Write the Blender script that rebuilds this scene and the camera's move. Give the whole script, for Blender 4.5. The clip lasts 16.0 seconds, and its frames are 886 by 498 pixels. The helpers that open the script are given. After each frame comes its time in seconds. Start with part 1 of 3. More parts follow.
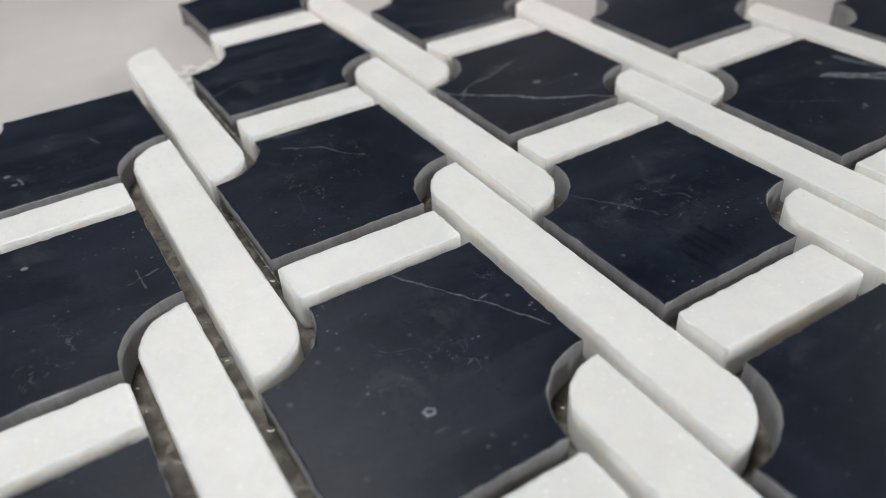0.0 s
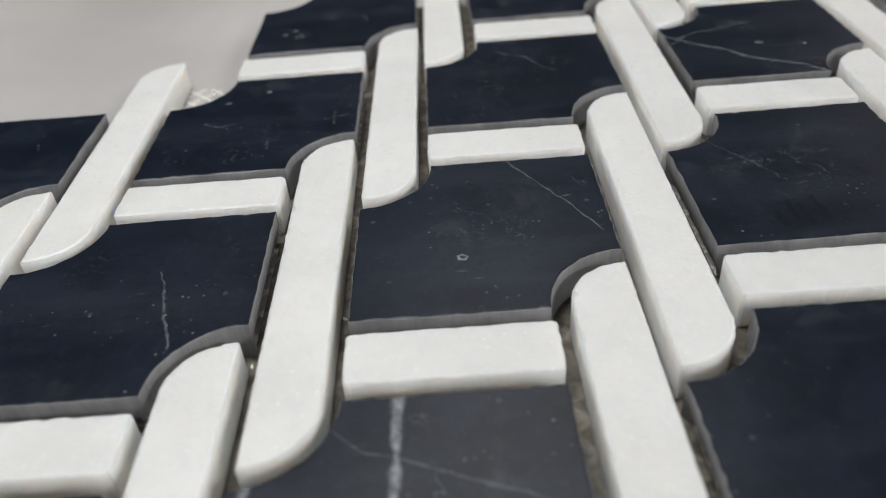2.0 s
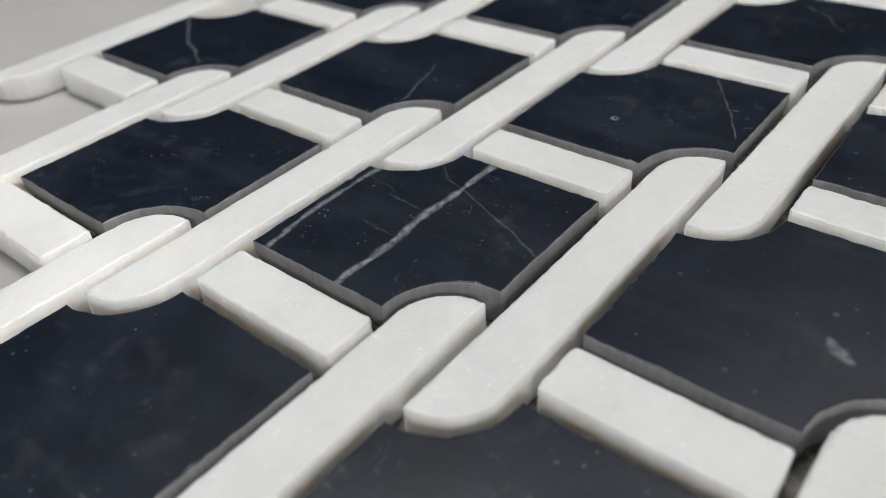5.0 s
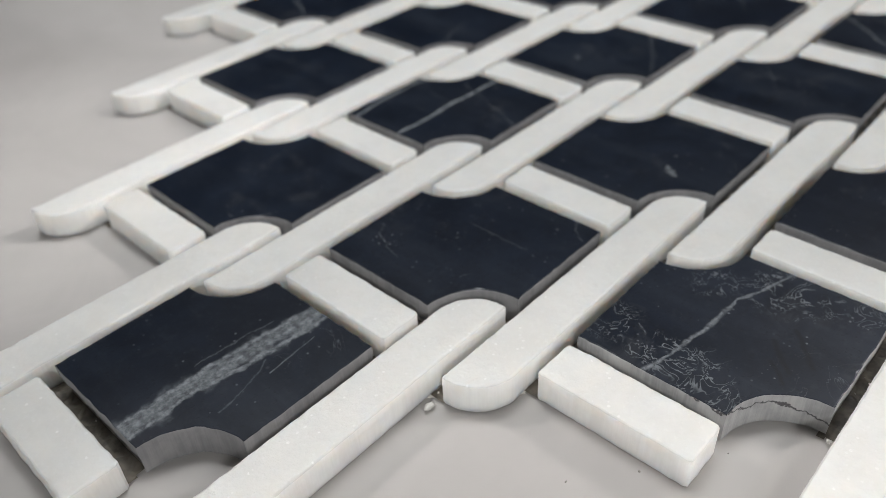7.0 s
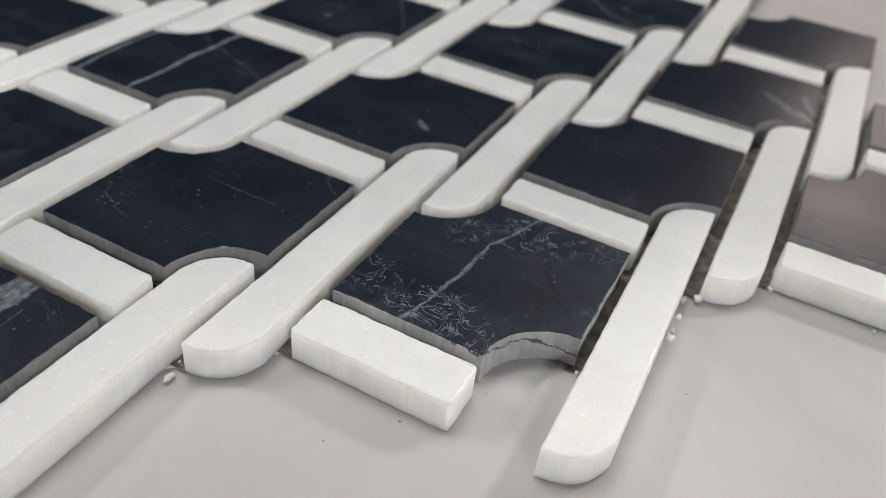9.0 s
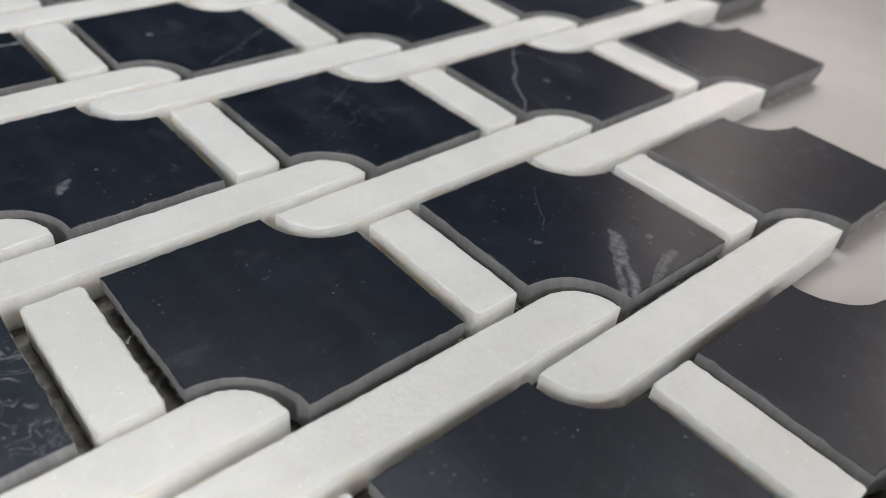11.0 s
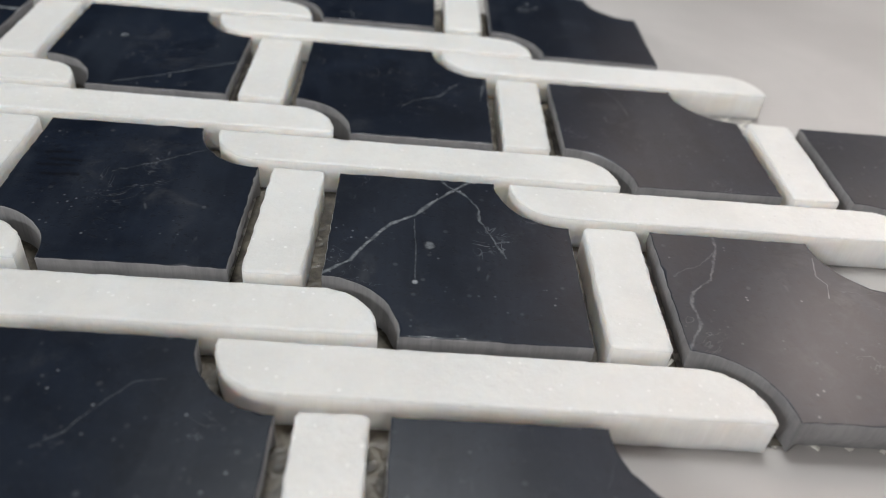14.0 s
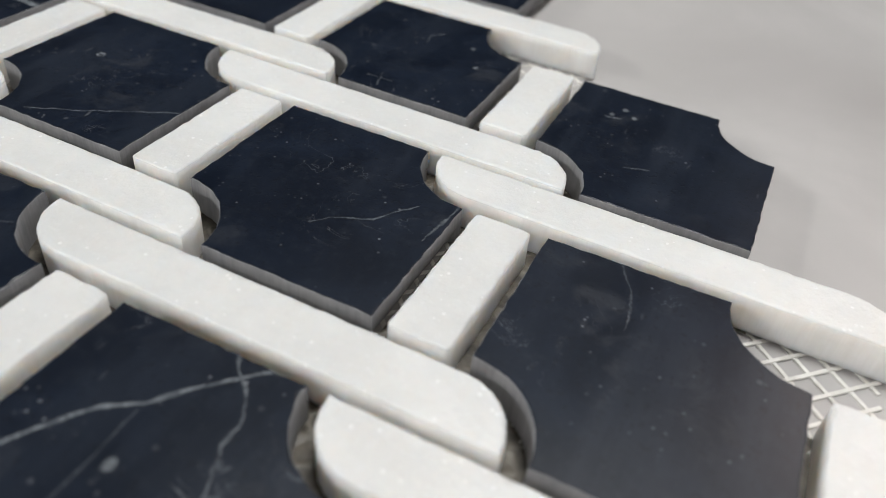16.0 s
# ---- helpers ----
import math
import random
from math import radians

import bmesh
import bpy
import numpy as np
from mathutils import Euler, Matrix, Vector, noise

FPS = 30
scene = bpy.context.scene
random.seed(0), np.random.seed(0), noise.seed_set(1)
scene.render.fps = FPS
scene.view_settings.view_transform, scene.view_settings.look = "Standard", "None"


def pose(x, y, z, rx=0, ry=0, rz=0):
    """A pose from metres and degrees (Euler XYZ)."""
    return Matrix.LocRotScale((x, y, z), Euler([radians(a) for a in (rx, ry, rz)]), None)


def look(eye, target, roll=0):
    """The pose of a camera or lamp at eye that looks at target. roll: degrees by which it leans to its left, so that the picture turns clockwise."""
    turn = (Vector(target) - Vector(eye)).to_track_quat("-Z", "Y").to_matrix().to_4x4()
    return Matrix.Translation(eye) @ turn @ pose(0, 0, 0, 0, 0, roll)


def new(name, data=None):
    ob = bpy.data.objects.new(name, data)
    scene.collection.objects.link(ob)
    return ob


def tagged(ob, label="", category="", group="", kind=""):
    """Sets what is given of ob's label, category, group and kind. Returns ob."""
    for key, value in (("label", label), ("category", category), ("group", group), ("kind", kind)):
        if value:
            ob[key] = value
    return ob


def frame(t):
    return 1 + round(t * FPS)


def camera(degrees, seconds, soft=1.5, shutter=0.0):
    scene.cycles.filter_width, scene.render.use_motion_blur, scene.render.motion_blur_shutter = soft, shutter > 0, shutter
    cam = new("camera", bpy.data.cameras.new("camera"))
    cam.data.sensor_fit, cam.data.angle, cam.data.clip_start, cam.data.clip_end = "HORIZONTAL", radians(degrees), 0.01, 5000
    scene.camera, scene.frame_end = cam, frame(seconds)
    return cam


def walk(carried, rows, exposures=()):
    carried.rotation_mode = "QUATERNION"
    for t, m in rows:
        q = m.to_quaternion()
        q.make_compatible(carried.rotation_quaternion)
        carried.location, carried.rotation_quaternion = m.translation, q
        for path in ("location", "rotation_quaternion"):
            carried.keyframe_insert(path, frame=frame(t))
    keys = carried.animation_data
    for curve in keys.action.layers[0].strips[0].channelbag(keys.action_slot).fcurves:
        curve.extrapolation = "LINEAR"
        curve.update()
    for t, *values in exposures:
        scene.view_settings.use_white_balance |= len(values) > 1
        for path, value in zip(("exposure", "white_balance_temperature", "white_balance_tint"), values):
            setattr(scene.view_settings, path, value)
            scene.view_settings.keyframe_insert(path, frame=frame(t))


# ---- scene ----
cam = camera(59.45, 16.0, soft=0.55)
cam.data.dof.use_dof = True
cam.data.dof.focus_distance = 0.158
cam.data.dof.aperture_fstop = 13.0

PATH = [
    (0, -0.05804, 0.06745, 0.10049, 53.741, 3.069, -121.450),
    (0.5, -0.07005, 0.06086, 0.09911, 53.555, 3.512, -113.759),
    (1, -0.08087, 0.05299, 0.09757, 53.321, 3.829, -106.301),
    (1.5, -0.09093, 0.04155, 0.09831, 53.095, 3.945, -98.954),
    (2, -0.10053, 0.03106, 0.09926, 52.739, 3.956, -91.636),
    (2.5, -0.10810, 0.02117, 0.09715, 52.497, 3.990, -84.375),
    (3, -0.11466, 0.00912, 0.09738, 52.684, 4.270, -76.758),
    (3.5, -0.12026, -0.00305, 0.09828, 52.824, 4.280, -69.586),
    (4, -0.12554, -0.01764, 0.09879, 52.809, 4.071, -62.572),
    (4.2, -0.12832, -0.02338, 0.09873, 52.882, 3.969, -59.723),
    (6.3, -0.17830, -0.09484, 0.11642, 52.809, 3.521, -46.138),
    (6.5, -0.18865, -0.10271, 0.12208, 52.734, 3.421, -46.251),
    (7, -0.21858, -0.12488, 0.13085, 52.714, 2.675, -47.253),
    (7.5, -0.25335, -0.12622, 0.13312, 52.249, 0.428, -50.227),
    (8, -0.25731, -0.11408, 0.12060, 51.713, -2.343, -54.611),
    (8.5, -0.24049, -0.11545, 0.12086, 51.684, -4.450, -58.832),
    (9, -0.21321, -0.12645, 0.11767, 52.258, -5.670, -62.144),
    (9.5, -0.17242, -0.15913, 0.11274, 52.459, -6.061, -58.494),
    (10, -0.13229, -0.18227, 0.11192, 51.687, -6.010, -53.130),
    (10.2, -0.12058, -0.18509, 0.11212, 51.623, -6.039, -51.030),
    (12.3, 0.00480, -0.21327, 0.10897, 52.152, -4.837, -22.543),
    (12.5, 0.01340, -0.21027, 0.10777, 51.736, -5.363, -20.435),
    (13, 0.03862, -0.20495, 0.10477, 52.020, -5.629, -14.119),
    (13.5, 0.06799, -0.19532, 0.10723, 51.540, -5.317, -7.332),
    (14, 0.09704, -0.18094, 0.10651, 51.375, -5.226, -0.346),
    (14.5, 0.12185, -0.16315, 0.10496, 51.470, -5.150, 6.482),
    (15, 0.14522, -0.14321, 0.10214, 51.409, -4.948, 13.731),
    (15.5, 0.16266, -0.11532, 0.10077, 51.014, -4.776, 21.481),
    (16, 0.16401, -0.09591, 0.09871, 50.862, -4.881, 26.216),
]
walk(cam, [(t, pose(x, y, z, rx, ry, rz)) for t, x, y, z, rx, ry, rz in PATH],
     exposures=((0.0, 0.30), (2.0, 0.26), (3.0, 0.29), (4.2, 0.22), (6.4, 0.18), (8.5, 0.06), (10.2, 0.14), (12.4, 0.22), (14.5, 0.27), (16.0, 0.33)))

# ---- world and light ----
world = bpy.data.worlds.new("room_air")
scene.world = world
world.use_nodes = True
world.node_tree.nodes["Background"].inputs["Color"].default_value = (0.9, 0.95, 1.0, 1)
world.node_tree.nodes["Background"].inputs["Strength"].default_value = 0.085


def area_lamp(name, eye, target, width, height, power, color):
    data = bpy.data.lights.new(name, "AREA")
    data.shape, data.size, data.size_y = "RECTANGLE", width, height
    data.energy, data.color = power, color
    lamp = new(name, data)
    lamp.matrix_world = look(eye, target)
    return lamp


# two unseen high lamps where strips and bars point, and a low one across
area_lamp("side_unseen_light", (1.30, -0.10, 1.78), (0, 0, 0), 0.75, 0.70, 4.6, (0.985, 0.965, 0.955))
area_lamp("far_unseen_light", (0.03, 0.80, 1.85), (0, 0, 0), 0.60, 0.60, 3.8, (0.95, 0.985, 0.985))
# added fill, with no window there, to brighten the sides of the white strips
area_lamp("low_fill_light", (-1.30, -1.24, 0.44), (0, 0, 0), 0.80, 0.40, 3.1, (1.0, 0.975, 0.96))


def unseen_spot(target, heading, rise, power, reach, size=0.075, color=(1.0, 0.85, 0.78), away=0.5):
    """An unseen lamp added `away` metres off, warm unless told; its pool on the table is `reach` metres across from its
    middle.
    """
    data = bpy.data.lights.new("unseen_spot", "SPOT")
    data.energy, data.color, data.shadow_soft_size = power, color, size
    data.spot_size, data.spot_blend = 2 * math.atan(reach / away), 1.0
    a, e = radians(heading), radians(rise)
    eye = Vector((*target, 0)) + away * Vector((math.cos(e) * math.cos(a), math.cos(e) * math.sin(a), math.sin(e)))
    new("unseen_spot", data).matrix_world = look(eye, (*target, 0))


# unseen main lamp added overhead, its pool fading where the near table is shaded
unseen_spot((0.070, 0.165), 45, 84, 33, 0.54, 0.19, (0.975, 0.985, 0.985), 1.12)
# two unseen low lamps, whose long soft shadows lie beside the stones
unseen_spot((0.140, -0.100), -84, 27, 14, 0.36, 0.09, (1.0, 0.97, 0.94), 1.8)
unseen_spot((0.130, 0.110), -136, 28, 36, 0.40, 0.09, (0.97, 0.98, 0.97), 1.8)
# warm lamps added unseen to put a sheen on the far-edge tiles
unseen_spot((0.060, -0.195), -3, 30, 2.2, 0.085)
unseen_spot((0.195, -0.150), 31, 36, 3.9, 0.080)
unseen_spot((0.205, -0.090), 51, 42, 2.9, 0.075)
unseen_spot((0.215, 0.000), 72, 40, 1.9, 0.085)
# two more added pools, to brighten the table beyond the sheet
unseen_spot((0.390, 0.100), 60, 52, 4.6, 0.18, 0.075, (1.0, 0.90, 0.86))
unseen_spot((0.240, -0.215), -30, 46, 2.2, 0.13, 0.075, (1.0, 0.90, 0.86))
# unseen lamps added at the near edges, so stones there throw shadows either side
unseen_spot((-0.205, -0.130), -20, 31, 3.9, 0.165, 0.020, (1.0, 0.97, 0.93))
unseen_spot((-0.150, -0.170), 98, 33, 2.9, 0.14, 0.020, (1.0, 0.94, 0.90))
unseen_spot((-0.225, 0.190), -42, 30, 3.6, 0.165, 0.028, (1.0, 0.97, 0.94))


# ---- materials ----
class Nodes:
    """Short hand for building a node material."""

    def __init__(self, name):
        self.mat = bpy.data.materials.new(name)
        self.mat.use_nodes = True
        self.tree = self.mat.node_tree
        self.tree.nodes.clear()
        self.out = self.tree.nodes.new("ShaderNodeOutputMaterial")
        self.shader = self.tree.nodes.new("ShaderNodeBsdfPrincipled")
        self.tree.links.new(self.shader.outputs[0], self.out.inputs["Surface"])
        self.coords = self.tree.nodes.new("ShaderNodeTexCoord").outputs["Object"]
        self.random = self.tree.nodes.new("ShaderNodeObjectInfo").outputs["Random"]

    def put(self, socket, value):
        if hasattr(value, "is_output"):
            self.tree.links.new(value, socket)
        else:
            socket.default_value = value

    def math(self, op, a, b=0.0, clamp=False):
        n = self.tree.nodes.new("ShaderNodeMath")
        n.operation, n.use_clamp = op, clamp
        self.put(n.inputs[0], a)
        self.put(n.inputs[1], b)
        return n.outputs[0]

    def vec(self, op, a, b=(0, 0, 0), scale=None):
        n = self.tree.nodes.new("ShaderNodeVectorMath")
        n.operation = op
        self.put(n.inputs[0], a)
        if scale is None:
            self.put(n.inputs[1], b)
        else:
            self.put(n.inputs["Scale"], scale)
        return n.outputs["Value"] if op in ("LENGTH", "DOT_PRODUCT", "DISTANCE") else n.outputs["Vector"]

    def noise(self, at, scale, detail=2.0, rough=0.5, distort=0.0, color=False):
        n = self.tree.nodes.new("ShaderNodeTexNoise")
        self.put(n.inputs["Vector"], at)
        n.inputs["Scale"].default_value, n.inputs["Detail"].default_value = scale, detail
        n.inputs["Roughness"].default_value, n.inputs["Distortion"].default_value = rough, distort
        return n.outputs["Color"] if color else n.outputs["Fac"]

    def cells(self, at, scale, feature="F1"):
        n = self.tree.nodes.new("ShaderNodeTexVoronoi")
        n.feature = feature
        self.put(n.inputs["Vector"], at)
        n.inputs["Scale"].default_value = scale
        return n

    def ramp(self, value, low, high, to_low=0.0, to_high=1.0):
        n = self.tree.nodes.new("ShaderNodeMapRange")
        n.interpolation_type = "SMOOTHSTEP"
        self.put(n.inputs["Value"], value)
        for key, v in (("From Min", low), ("From Max", high), ("To Min", to_low), ("To Max", to_high)):
            self.put(n.inputs[key], v)
        return n.outputs["Result"]

    def mix(self, fac, a, b):
        n = self.tree.nodes.new("ShaderNodeMix")
        n.data_type = "RGBA"
        self.put(n.inputs[0], fac)
        for k, v in ((6, a), (7, b)):
            self.put(n.inputs[k], (*v, 1) if isinstance(v, tuple) and len(v) == 3 else v)
        return n.outputs[2]

    def bump(self, height, strength, distance, below=None):
        n = self.tree.nodes.new("ShaderNodeBump")
        n.inputs["Strength"].default_value, n.inputs["Distance"].default_value = strength, distance
        self.put(n.inputs["Height"], height)
        if below is not None:
            self.put(n.inputs["Normal"], below)
        return n.outputs["Normal"]

    def shifted(self, amount=3.0):
        """Object coordinates moved by the object's own random number, so that no two pieces look alike."""
        n = self.tree.nodes.new("ShaderNodeCombineXYZ")
        for k, f in enumerate((1.0, 7.3, 3.1)):
            self.put(n.inputs[k], self.math("MULTIPLY", self.random, amount * f))
        return self.vec("ADD", self.coords, n.outputs[0])

    def set(self, **values):
        for key, v in values.items():
            self.put(self.shader.inputs[key.replace("_", " ").title().replace("Ior", "IOR").replace("Of", "of")], v)
        return self.mat


P = 0.0686  # one step of the weave along the strips, metres


def segment_distance(m, at, a, b):
    """Distance from the point `at` to the line from a to b, in the plane of the tile."""
    ba = Vector((b[0] - a[0], b[1] - a[1], 0))
    pa = m.vec("SUBTRACT", at, (a[0], a[1], 0))
    along = m.math("MULTIPLY", m.vec("DOT_PRODUCT", pa, tuple(ba)), 1.0 / ba.length_squared, clamp=True)
    foot = m.vec("SCALE", tuple(ba), scale=along)
    return m.vec("LENGTH", m.vec("SUBTRACT", pa, foot))


def black_marble(name, veins=(), blobs=(), webs=(), smears=()):
    """Honed black marble. veins: (points, half width, strength, wobble); blobs: (point, radius, strength); webs: (point, radius, strength);
    smears: (points, half width), oily dark strokes. Places are in steps of the weave from the tile's own corner."""
    m = Nodes(name)
    at = m.shifted()
    flat = m.vec("MULTIPLY", m.coords, (1, 1, 0))
    cloud = m.noise(at, 45, 5, 0.6, 1.2)
    fine = m.noise(at, 420, 4, 0.7)
    color = m.mix(m.ramp(cloud, 0.3, 0.75), (0.0020, 0.0046, 0.0112), (0.0078, 0.0128, 0.0245))
    color = m.mix(m.math("MULTIPLY", m.ramp(fine, 0.48, 0.8), 0.45), color, (0.022, 0.028, 0.038))
    # faint brushed streaks, dark pits, pale specks and short hairlines
    brushed = m.noise(m.vec("MULTIPLY", at, (1, 0.16, 1)), 75, 5, 0.65, 0.1)
    color = m.mix(m.math("MULTIPLY", m.ramp(brushed, 0.46, 0.74), 0.70), color, (0.017, 0.0225, 0.034))
    dusty = m.math("MULTIPLY", m.ramp(m.noise(at, 95, 4, 0.65, 0.6), 0.52, 0.72), m.ramp(m.noise(at, 30, 2), 0.42, 0.62))
    color = m.mix(m.math("MULTIPLY", dusty, 0.42), color, (0.050, 0.054, 0.062))
    spot = m.cells(at, 620)
    few = m.ramp(m.noise(at, 110, 2), 0.50, 0.68)
    speck = m.math("MULTIPLY", m.ramp(spot.outputs["Distance"], 0.08, 0.24, 1.0, 0.0), few)
    chosen = m.math("GREATER_THAN", m.vec("DOT_PRODUCT", spot.outputs["Color"], (1, 0, 0)), 0.62)
    color = m.mix(m.math("MULTIPLY", m.math("MULTIPLY", speck, chosen), 0.66), color, (0.20, 0.21, 0.23))
    # larger pale dots and short scratches, all drawn the same way
    dot = m.cells(m.vec("ADD", at, (0.4, 0.9, 0)), 250)
    lone = m.math("GREATER_THAN", m.vec("DOT_PRODUCT", dot.outputs["Color"], (0, 1, 0)), 0.82)
    dots = m.math("MULTIPLY", m.math("MULTIPLY", m.ramp(m.math("ADD", dot.outputs["Distance"], m.math("MULTIPLY", fine, 0.16)), 0.14, 0.25, 1.0, 0.0), lone), m.ramp(cloud, 0.35, 0.6, 0.25, 1.0))
    color = m.mix(m.math("MULTIPLY", dots, 0.26), color, (0.17, 0.18, 0.195))
    dash = m.cells(m.vec("MULTIPLY", m.vec("ADD", at, m.vec("SCALE", m.noise(at, 60, 2, color=True), scale=0.006)), (0.75, 0.20, 0.0)), 560)
    some = m.math("GREATER_THAN", m.vec("DOT_PRODUCT", dash.outputs["Color"], (1, 0, 0)), 0.80)
    scratch = m.math("MULTIPLY", m.math("MULTIPLY", m.ramp(dash.outputs["Distance"], 0.05, 0.20, 1.0, 0.0), some), m.ramp(m.noise(at, 85, 3), 0.48, 0.66))
    color = m.mix(m.math("MULTIPLY", scratch, 0.42), color, (0.16, 0.17, 0.185))
    pit = m.ramp(m.noise(at, 900, 2, 0.5), 0.33, 0.39, 1.0, 0.0)
    color = m.mix(m.math("MULTIPLY", pit, 0.45), color, (0.002, 0.003, 0.006))
    curl = m.math("ABSOLUTE", m.math("SUBTRACT", m.noise(at, 70, 4, 0.62, 0.9), 0.5))
    hairline = m.math("MULTIPLY", m.ramp(curl, 0.0, 0.006, 1.0, 0.0), m.ramp(m.noise(at, 48, 2), 0.56, 0.68))
    color = m.mix(m.math("MULTIPLY", hairline, 0.34), color, (0.20, 0.21, 0.23))
    wob = m.vec("SUBTRACT", m.noise(flat, 150, 5, 0.7, color=True), (0.5, 0.5, 0.5))
    wob = m.vec("MULTIPLY", wob, (1, 1, 0))
    grain = m.noise(flat, 700, 3, 0.7)
    patch = m.noise(flat, 190, 2)
    shred = m.noise(flat, 420, 3, 0.6)
    pale = None

    def add(mask):
        nonlocal pale
        pale = mask if pale is None else m.math("MAXIMUM", pale, mask)

    for points, half, strength, wobble in veins:
        p = m.vec("ADD", flat, m.vec("SCALE", wob, scale=wobble))
        d = None
        for a, b in zip(points, points[1:]):
            one = segment_distance(m, p, [v * P for v in a], [v * P for v in b])
            d = one if d is None else m.math("MINIMUM", d, one)
        w = m.math("MULTIPLY", m.ramp(patch, 0.25, 0.75, 0.45, 1.25), half)
        mask = m.ramp(m.math("DIVIDE", d, w), 0.15, 1.25, 1.0, 0.0)
        mask = m.math("MULTIPLY", m.math("MULTIPLY", mask, m.ramp(grain, 0.28, 0.68, 0.36 * strength, strength)), m.ramp(shred, 0.34, 0.56, 0.5, 1.0))
        add(mask)
    for point, radius, strength in blobs:
        p = m.vec("ADD", flat, m.vec("SCALE", wob, scale=radius * 1.6))
        d = m.vec("DISTANCE", p, (point[0] * P, point[1] * P, 0))
        add(m.math("MULTIPLY", m.ramp(d, radius * 0.4, radius, strength, 0.0), m.ramp(grain, 0.3, 0.7, 0.4, 1.0)))
    for point, radius, strength in webs:
        curls = m.noise(flat, 150, 3.0, 0.62, 0.7)
        lace = m.math("MINIMUM", m.math("ABSOLUTE", m.math("SUBTRACT", curls, 0.46)), m.math("ABSOLUTE", m.math("SUBTRACT", curls, 0.56)))
        d = m.vec("DISTANCE", m.vec("ADD", flat, m.vec("SCALE", wob, scale=0.012)), (point[0] * P, point[1] * P, 0))
        line = m.math("MULTIPLY", m.ramp(lace, 0.004, 0.016, strength, 0.0), m.ramp(d, radius * 0.55, radius, 1.0, 0.0))
        add(m.math("MULTIPLY", line, m.ramp(patch, 0.34, 0.52)))
    if pale is not None:
        color = m.mix(pale, color, (0.30, 0.325, 0.345))
    for points, half in smears:
        p = m.vec("ADD", flat, m.vec("SCALE", wob, scale=0.002))
        d = segment_distance(m, p, [v * P for v in points[0]], [v * P for v in points[1]])
        color = m.mix(m.ramp(d, half * 0.2, half * 1.3, 0.75, 0.0), color, (0.0012, 0.0020, 0.0045))
    smear = m.noise(m.vec("MULTIPLY", at, (1, 0.35, 1)), 40, 2, 0.5)
    rough = m.ramp(smear, 0.3, 0.75, 0.31, 0.365)
    normal = m.bump(m.math("SUBTRACT", m.math("ADD", m.math("MULTIPLY", fine, 0.6), m.math("MULTIPLY", cloud, 0.7)), m.math("MULTIPLY", pit, 0.4)), 0.13, 0.0002)
    return m.set(base_color=color, roughness=rough, normal=normal, specular_ior_level=0.36)


def sawn(name, dark, light, rough, glow=0.0, cracked=False):
    """The sawn edge of a stone, with upright saw marks."""
    m = Nodes(name)
    at = m.shifted()
    streak = m.noise(m.vec("MULTIPLY", at, (1, 1, 0.05)), 900, 4, 0.7)
    cloud = m.noise(at, 120, 4, 0.6)
    chip = m.noise(at, 500, 4, 0.75)
    color = m.mix(m.ramp(m.math("ADD", m.math("MULTIPLY", streak, 0.4), m.math("MULTIPLY", cloud, 0.6)), 0.33, 0.67), dark, light)
    if cracked:  # a dark seam that wanders along the edge
        seam = m.vec("DOT_PRODUCT", m.vec("ADD", m.coords, m.vec("SCALE", m.vec("SUBTRACT", m.noise(m.coords, 130, 4, 0.65, color=True), (0.5, 0.5, 0.5)), scale=0.008)), (0.12, -0.12, 1))
        line = m.ramp(m.math("ABSOLUTE", m.math("SUBTRACT", seam, 0.0052)), 0.0001, 0.0004, 1.0, 0.0)
        color = m.mix(m.math("MULTIPLY", line, 0.85), color, (0.03, 0.03, 0.034))
    normal = m.bump(m.math("ADD", streak, m.math("MULTIPLY", chip, 0.5)), 0.30, 0.00035)
    if glow:
        m.shader.inputs["Subsurface Weight"].default_value = glow
        m.shader.inputs["Subsurface Radius"].default_value = (1.0, 0.9, 0.8)
        m.shader.inputs["Subsurface Scale"].default_value = 0.0055
    return m.set(base_color=color, roughness=rough, normal=normal)


